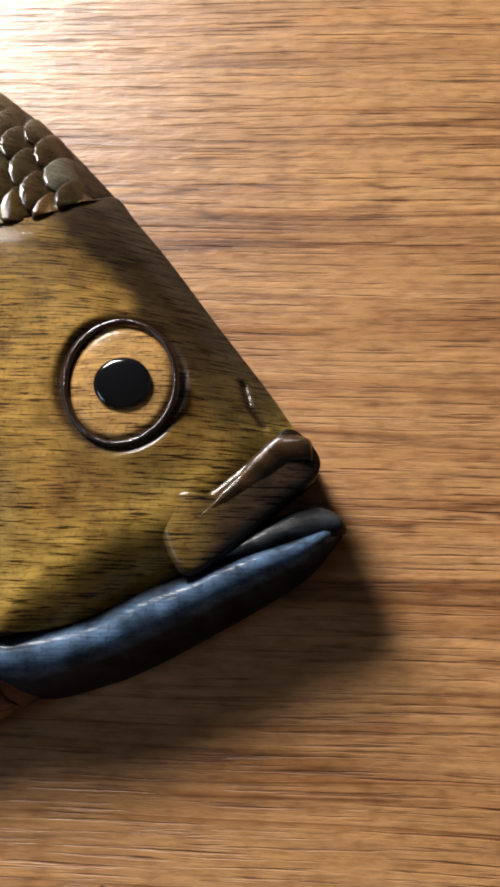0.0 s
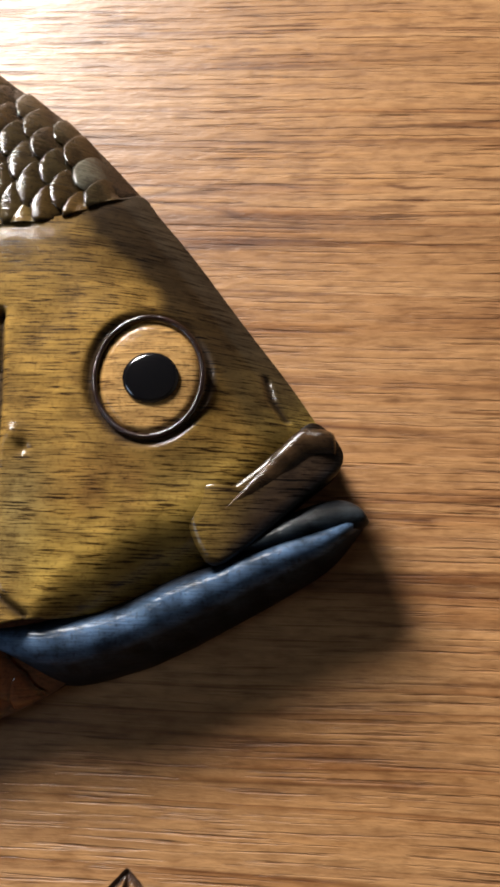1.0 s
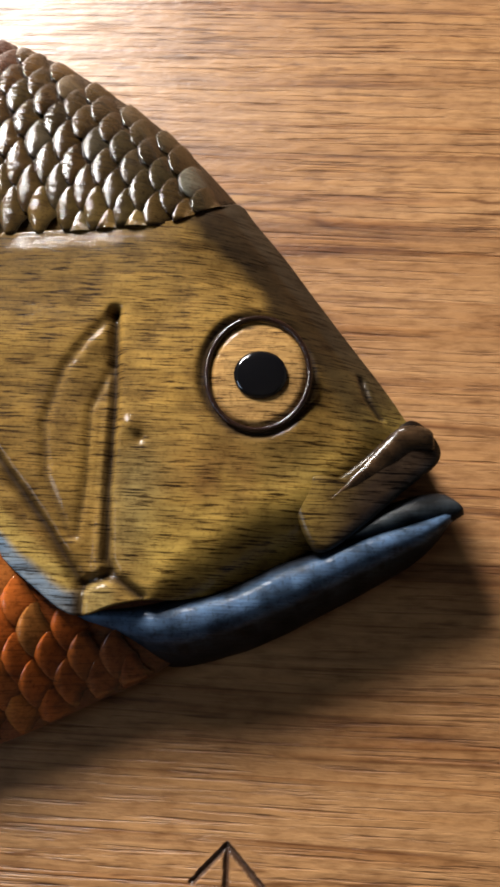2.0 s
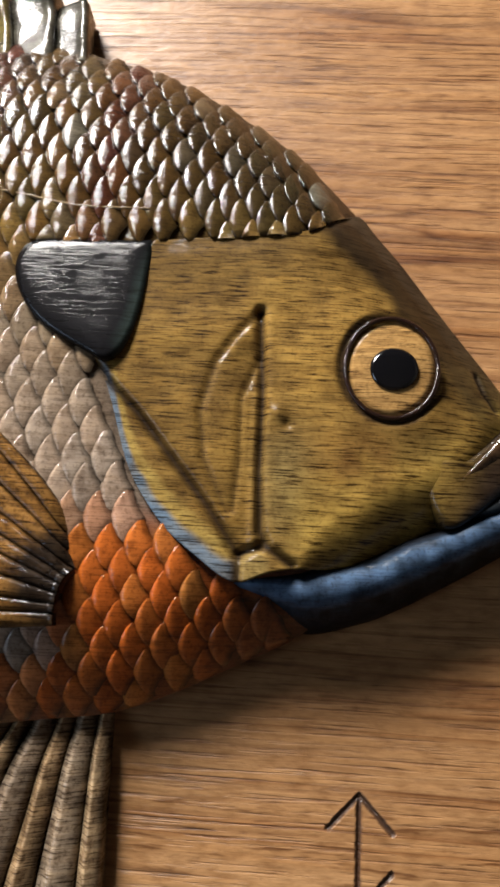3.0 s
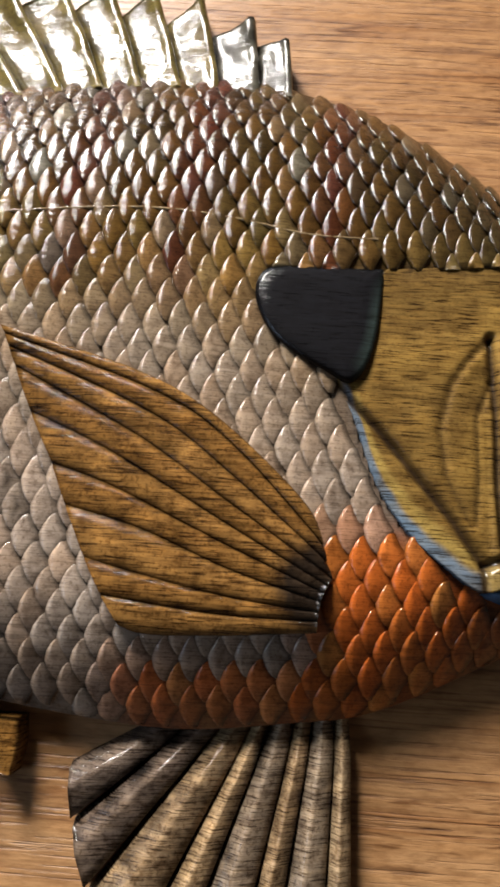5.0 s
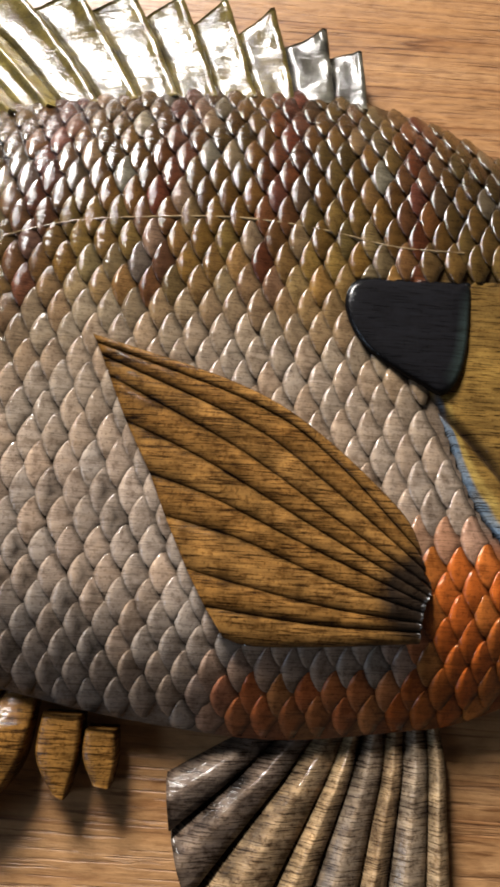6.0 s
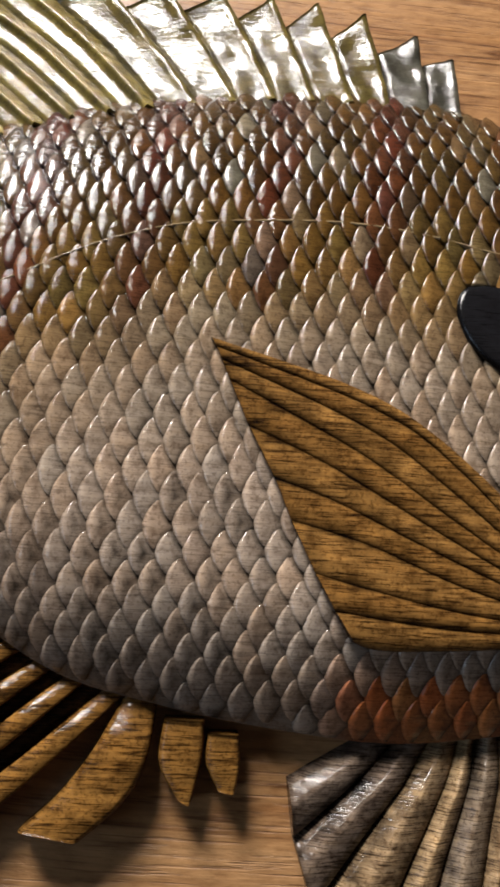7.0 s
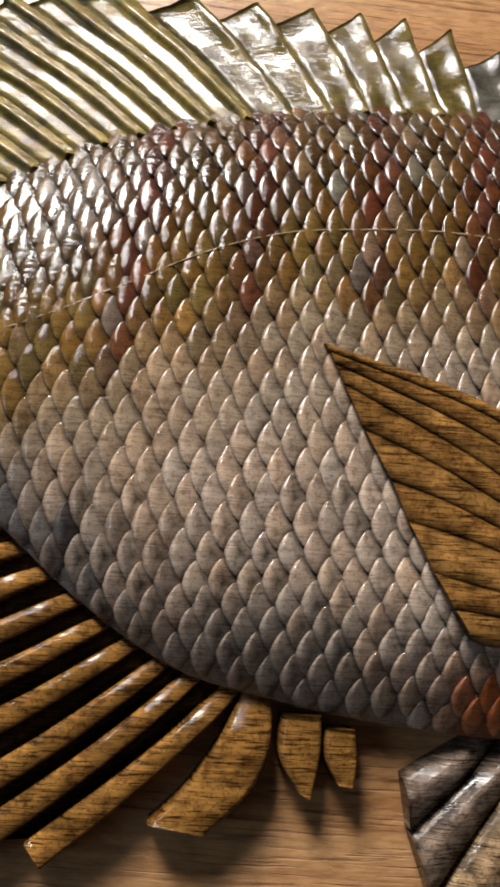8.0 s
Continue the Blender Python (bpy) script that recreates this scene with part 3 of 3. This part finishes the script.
# dorsal fin: saw-toothed spines in front, long soft rays behind, each with its membrane to the next
dorsal = fin("dorsal_fin", "dark olive varnished dorsal fin of pointed spines and long rays")
feet = [-58.4, -65.2, -73.4, -81.4, -89.4, -97.4, -105.4, -113.2, -120.8, -128.2, -135.4, -142.4, -149.2, -155.8, -162.2, -168.4, -174.4, -180.2, -186]
tall = [11, 15.5, 21, 23.5, 25, 27, 30, 34, 40, 45, 47, 47, 46, 44, 42, 40, 37, 33, 30]
slant = (5, 6, 12, 16, 19, 23, 29, 36, 42, 47, 50, 52, 54, 56, 58, 60, 62, 64, 66)
TOOTH = [(0, 0.0), (0.0, 0.5), (0.05, 0.92), (0.14, 1.0), (0.22, 0.86), (0.30, 0.66), (0.55, 0.42), (0.8, 0.24), (0.97, 0.1), (1.0, 0)]
REED = [(0, 0.0), (0.0, 0.05), (0.06, 0.18), (0.2, 0.55), (0.34, 1.0), (0.39, 1.02), (0.44, 0.6), (0.48, 0.3), (0.6, 0.22), (0.8, 0.13), (0.97, 0.04), (1.0, 0)]


def spine_line(k, share):
    """From the foot of ray k up to a share of its length."""
    foot = (feet[k], float(TOP(feet[k])) - 4.0)
    return [lean(foot, slant[k] * (0.85 + 0.15 * t), (tall[k] + 4.0) * share * t) for t in (0, 0.5, 1)]


for k in range(18):
    toothed = k < 8
    short = (0.72, 0.62, 0.7, 0.76, 0.8, 0.82, 0.84, 0.88)[k] if toothed else 0.95
    bar("spine" if k < 10 else "ray", spine_line(k, 1), spine_line(k + 1, short),
        lambda u, v: max(5.4 - 0.13 * (v - float(TOP(u))), 1.6), 0.3, 1.5 if toothed else 2.1,
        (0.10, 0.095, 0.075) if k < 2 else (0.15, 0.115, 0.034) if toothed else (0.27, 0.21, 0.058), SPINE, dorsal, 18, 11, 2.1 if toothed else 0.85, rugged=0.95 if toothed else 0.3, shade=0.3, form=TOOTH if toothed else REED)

# anal fin
anal = fin("anal_fin", "golden-brown anal fin with deeply carved rays")
GOLDEN = (0.235, 0.118, 0.030)
SLAB = [(0, 0.0), (0.0, 0.5), (0.04, 0.86), (0.12, 0.97), (0.5, 1.0), (0.88, 0.95), (0.96, 0.8), (1.0, 0.4), (1.0, 0)]
bar("spine", [(-98.6, -59), (-98.2, -64), (-98.9, -68)], [(-103.6, -59), (-103.8, -63.4), (-101.6, -67.6)], lambda u, v: 3.6, 0.4, 2.4, GOLDEN, FIN, anal, 10, 7, 0.9, deep=3.6, form=SLAB)
bar("spine", [(-104.4, -57), (-104.5, -63.4), (-106, -70)], [(-111, -57), (-111.4, -63.8), (-108, -69)], lambda u, v: 3.6, 0.4, 2.4, GOLDEN, FIN, anal, 10, 7, 0.9, deep=3.6, form=SLAB)
bar("ray", [(-112.4, -54), (-113.6, -64.5), (-117, -70.2), (-123, -75.6)], [(-118, -54), (-122, -62), (-127, -69), (-132.4, -74.2)], lambda u, v: 0.8 + 3.4 * float(step(float(LOW(u)) - v, 0, 6)), 0.3, 2.6, GOLDEN, FIN, anal, 20, 7, 0.9, shade=0.4, deep=4.2, form=SLAB, rugged=0.3)
roots = [(-119, -52.4), (-126, -51), (-132, -49.4), (-137, -46.2), (-142, -42.8), (-147, -39), (-152, -34.6), (-157, -30.4), (-162, -26.6)]
tips = [(-149.6, -79.2), (-162, -80), (-168, -75.4), (-171.6, -67.4), (-175, -60.6), (-177.6, -53.4), (-179.4, -46), (-180.6, -39), (-181.4, -33.4)]
for k in range(9):
    r0, r1 = np.array(roots[k]), np.array(tips[k])
    way = (r1 - r0) / np.linalg.norm(r1 - r0)
    r0 = r0 - way * 4
    side = np.array((-way[1], way[0]))
    lines = [[r0 + (r1 - r0) * t + side * q * (1.4 + 0.95 * t) - np.array((0, 1.2)) * 4 * t * (1 - t) for t in (0, 0.5, 1)] for q in (1, -1)]
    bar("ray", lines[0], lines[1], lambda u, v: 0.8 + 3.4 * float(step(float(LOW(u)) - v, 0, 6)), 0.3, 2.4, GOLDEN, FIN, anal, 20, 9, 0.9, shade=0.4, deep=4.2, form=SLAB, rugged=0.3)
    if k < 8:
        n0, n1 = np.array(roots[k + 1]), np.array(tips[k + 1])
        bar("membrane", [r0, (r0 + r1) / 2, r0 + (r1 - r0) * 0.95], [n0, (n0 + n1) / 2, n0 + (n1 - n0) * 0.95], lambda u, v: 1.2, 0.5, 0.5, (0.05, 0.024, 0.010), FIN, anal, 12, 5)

# pelvic fin
pelvic = fin("pelvic_fin", "dark grey-brown pelvic fin with fanned rays")
base_r, base_l = np.array((-43.5, -52.0)), np.array((-66.0, -53.0))
ends = [(-42.4, -97), (-49, -101), (-56.4, -103), (-64, -103), (-72, -100), (-79.6, -94), (-85.4, -84.5), (-88.8, -74.5), (-90, -65.6)]
fan = (0, 0.10, 0.24, 0.36, 0.5, 0.6, 0.74, 0.88, 1.0)
fan_line = spline(ends, 41)
FOLD = [(0, 0.0), (0.02, 0.02), (0.2, 0.3), (0.5, 0.95), (0.58, 1.0), (0.66, 0.8), (0.8, 0.2), (0.9, 0.0), (1.0, -0.02)]
for k in range(8):
    r0, l0 = base_r + (base_l - base_r) * fan[k], base_r + (base_l - base_r) * fan[k + 1]
    r1, l1 = fan_line[round(40 * fan[k])], fan_line[round(40 * fan[k + 1])]
    tone = ((0.36, 0.26, 0.15), (0.29, 0.225, 0.155), (0.40, 0.275, 0.15), (0.28, 0.215, 0.15), (0.38, 0.265, 0.145), (0.30, 0.21, 0.12), (0.16, 0.12, 0.09), (0.17, 0.13, 0.10))[k]
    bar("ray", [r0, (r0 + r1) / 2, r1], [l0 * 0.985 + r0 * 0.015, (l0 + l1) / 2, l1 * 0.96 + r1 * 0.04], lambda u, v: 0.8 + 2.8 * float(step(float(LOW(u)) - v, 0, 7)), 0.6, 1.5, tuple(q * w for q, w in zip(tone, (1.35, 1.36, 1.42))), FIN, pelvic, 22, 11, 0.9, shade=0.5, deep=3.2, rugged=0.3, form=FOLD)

# pectoral fin, lying on the flank: the grooves between its rays, from root to tip
pectoral = fin("pectoral_fin", "amber-brown pectoral fin with dark ray grooves and a black root")
GROOVES = [[(-50.8, -42.6), (-65, -43.8), (-77.4, -44.3), (-82, -43.2)], [(-50.8, -40.8), (-65.2, -40.6), (-75, -39.8), (-85.2, -38.6)],
           [(-50.7, -39.4), (-65.4, -37.8), (-79.2, -35.1), (-88.5, -32.9)], [(-50.4, -37.8), (-65, -33.6), (-80, -27.8), (-92.6, -24.6)],
           [(-50, -36.4), (-67.8, -28.8), (-85.2, -21.1), (-95.6, -17.8)], [(-49.4, -35.2), (-66.1, -26.2), (-85.8, -15.4), (-100.4, -9)],
           [(-48.6, -34), (-66.3, -22.4), (-82, -12.2), (-104, -1.2)], [(-47.8, -32.9), (-65.8, -18.0), (-80, -8.2), (-105.6, 2.4)],
           [(-47.2, -32), (-65.1, -13.6), (-79.2, -4.5), (-106.6, 4.6)], [(-46.6, -31), (-57.3, -18), (-77.4, -3), (-107.6, 6.2)]]
BLADE = [(0, 0.0), (0.0, -0.2), (0.03, 0.05), (0.1, 0.62), (0.25, 0.9), (0.5, 1.0), (0.72, 0.8), (0.92, 0.5), (0.98, 0.0), (1.0, -0.2), (1.0, 0)]
for k in range(9):
    tone = (0.25, 0.125, 0.034) if k % 2 else (0.29, 0.15, 0.043)
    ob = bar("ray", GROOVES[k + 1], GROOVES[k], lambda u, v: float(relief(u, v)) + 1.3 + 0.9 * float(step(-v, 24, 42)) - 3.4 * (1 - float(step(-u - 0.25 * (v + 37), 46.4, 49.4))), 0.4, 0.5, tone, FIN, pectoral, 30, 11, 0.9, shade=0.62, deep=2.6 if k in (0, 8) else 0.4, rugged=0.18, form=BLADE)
    att = ob.data.color_attributes["paint"].data
    for vert, col in zip(ob.data.vertices, att):
        f = 1 - float(step(math.hypot(vert.co.x * 1000 + 51, ((vert.co.z - MID) * 1000 + 35.5) * 0.9), 5.0, 8.5))
        g = float(step(-(vert.co.x * 1000), 90, 104)) * 0.3
        c = blend(np.array(col.color[:3]), (0.012, 0.010, 0.009), f * 0.95)
        col.color = (*(c * (1 - g)), 1)

# tail fin beyond the wrist of the tail
tail = fin("tail_fin", "dark olive tail fin with fanned rays")
for k in range(12):
    lines = []
    for s in (k / 12 + 0.004, (k + 1) / 12 - 0.004):
        y0, y1 = 13 - 22 * s, 34 - 66 * s
        x1 = -262 + 12 * math.sin(math.pi * s)
        lines.append([(-219, y0), (-240, (y0 + y1) / 2), (x1, y1)])
    bar("ray", lines[0], lines[1], lambda u, v: 2.4, 0.5, 2.0, (0.17, 0.14, 0.06), FIN, tail, 12, 7)


# ---- scales ----
SA, SB = 4.42, 4.62       # pitch along and across the rows
ARC, TALL = 2.2, 0.90 * SB       # how far a free edge bows towards the tail, and a scale's half height
Q = np.array([-1, -0.93, -0.76, -0.42, 0, 0.42, 0.76, 0.93, 1.0])
S = np.array([0.0, 0.0, 0.09, 0.20, 0.36, 0.58, 0.8, 0.95, 1.0])     # share of the way from the free edge to the next scale
NQ, NS = len(Q), len(S)


def bowed(q):
    return ARC * (0.6 * (1 - np.sqrt(1 - q**2)) + 0.4 * np.abs(q) ** 1.35)


BOW = bowed(Q)
ASIDE = np.clip((SB - np.abs(Q) * TALL) / TALL, 0, 1)
SEEN = np.minimum(SA + BOW, np.where(ASIDE < 1, SA / 2 + bowed(ASIDE), 99)) + 0.08     # where the next scales cover it
SCALE_FACES = [(j * NQ + k, j * NQ + k + 1, (j + 1) * NQ + k + 1, (j + 1) * NQ + k) for j in range(NS - 1) for k in range(NQ - 1)]


def lattice(u, row):
    """Height of a row of scales: almost level, rising with the back towards the tail."""
    v = 4.2 + 0.075 * (u + 140) + SB * (row if row > -9 else -9 + (row + 9) * 0.84)
    return v + 0.085 * min(u + 112, 0) * float(step(v - float(LATERAL(u)), -4, 12)) - 0.06 * max(u + 60, 0) * float(step(v, 18, 34))


def in_scaled(u, v):
    if not (-214 < u < -7.5) or v > float(TOP(u)) - 0.6 or v < float(LOW(u)) + 1.0:
        return False
    if u > -49.5 and v < 21.6 + max(0, u + 20) * 0.33 and v > float(HEAD_LOW(u)) - 1.6:
        return False
    if u > -24 and v < 0 and v > -37.4 - 0.6 * (u + 23.6):
        return False
    if u > -12 and v < 0:
        return False
    if -62.5 < u < -41 and v < 19.6 and v > 0.7 * (-48 - u) + 1.0:
        return False
    if u > -8.5 and v > 28:
        return False
    return True


def scale_geometry(u, v, rng):
    """Points and paint of one overlapping scale: a rounded free edge towards the tail, a cushioned back, its root under the next."""
    sv = rng.uniform(0.96, 1.04) * (1 - 0.14 * float(step(float(LATERAL(u)) - v, 50, 60)))
    tu, tv = rng.uniform(-0.04, 0.04), rng.uniform(-0.05, 0.05)
    s = S[:, None]
    x = BOW + (SEEN - BOW) * s + rng.uniform(-0.2, 0.2) * Q * (1 - s)
    x[-1] += 0.7
    a = x - SA * 0.5
    b = np.repeat((Q * TALL * sv)[None, :], NS, 0)
    back = float(step(v - float(LATERAL(u)), -14, 2))
    rim = float(step(min(v - float(LOW(u)), float(TOP(u)) - v), 0, 7))
    lift = (0.36 + 0.20 * (1 - back) + 0.09 * rng.uniform(-1, 1)) * (0.45 + 0.55 * rim)
    cushion = lift + 0.10 * np.sin(np.pi * np.clip(x / SA, 0, 1)) - 0.19 * x - 0.30 * Q[None, :] ** 4
    ridge = lift + 0.15 * np.clip(x, 0, 1.9) - 0.34 * np.clip(x - 1.9, 0, 9) - 0.26 * Q[None, :] ** 4
    h = cushion + (ridge - cushion) * back * 0.9
    h[1] -= 0.2 + 0.24 * (1 - back)
    h[2] -= 0.02 + 0.19 * (1 - back)
    h[0] = -0.6
    uu = u + a
    vv = np.clip(v + b, LOW(uu) + 0.25, TOP(uu) - 0.1)
    if u > -64 and v > 18:
        vv = np.maximum(vv, np.where(uu > -42, HEAD_TOP(uu) - 0.5, np.where(uu > -62, 20.5, -99)))
    w = np.maximum(relief(uu, vv) + h + tu * a + tv * b, 0.3)
    col = flank_paint(u, v)
    free = float(step(v - float(LATERAL(u)), -26, -8))
    tone = 1 + (0.16 + 0.16 * free) * rng.uniform(-1, 1)
    warm = (0.06 + 0.08 * free) * rng.uniform(-1, 1)
    col = np.clip(col * tone * np.array((1 + warm, 1, 1 - warm)), 0.006, 1)
    # Groove wash and shading, both put into the paint: dark edge and root.
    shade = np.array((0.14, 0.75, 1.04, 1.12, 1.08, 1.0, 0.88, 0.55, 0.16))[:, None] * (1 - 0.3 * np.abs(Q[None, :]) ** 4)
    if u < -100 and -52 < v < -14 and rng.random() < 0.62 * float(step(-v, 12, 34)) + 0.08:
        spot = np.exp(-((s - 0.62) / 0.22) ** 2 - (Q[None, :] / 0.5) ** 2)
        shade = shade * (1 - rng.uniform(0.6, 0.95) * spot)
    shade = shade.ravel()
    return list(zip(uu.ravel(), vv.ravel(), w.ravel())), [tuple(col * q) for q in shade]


rng = random.Random(11)
spots = []
for row in range(-21, 17):
    for col in range(-1, 47):
        u = -6.0 - SA * (col + 0.5 * (row % 2)) + rng.uniform(-0.22, 0.22)
        v = lattice(u, row) + rng.uniform(-0.22, 0.22)
        if in_scaled(u, v):
            spots.append((u, v))
single = [q for q in spots if -112 < q[0] and q[1] > -6][:300]
alone = set(single)
joined_v, joined_f, joined_c = [], [], []
for u, v in spots:
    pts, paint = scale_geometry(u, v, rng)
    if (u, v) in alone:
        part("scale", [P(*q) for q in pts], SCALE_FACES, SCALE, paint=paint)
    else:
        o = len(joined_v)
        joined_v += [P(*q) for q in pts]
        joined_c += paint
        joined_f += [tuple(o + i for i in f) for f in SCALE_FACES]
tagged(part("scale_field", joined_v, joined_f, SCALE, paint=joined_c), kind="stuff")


# lateral line: a fine raised seam between two rows of scales
def lateral_line():
    us = np.linspace(-212, -42, 170)
    verts, paint = [], []
    for u in us:
        v = float(LATERAL(u))
        w = float(relief(u, v))
        for dv, h in ((-0.35, -0.6), (-0.2, 0.38), (0.0, 0.52), (0.2, 0.38), (0.35, -0.6)):
            verts.append(P(u, v + dv, w + h + 0.06 * math.sin(u * 2.7)))
            paint.append((0.30, 0.22, 0.12))
    part("lateral_line", verts, grid_faces(len(us), 5), SCALE, label="fine carved lateral line", paint=paint)


lateral_line()
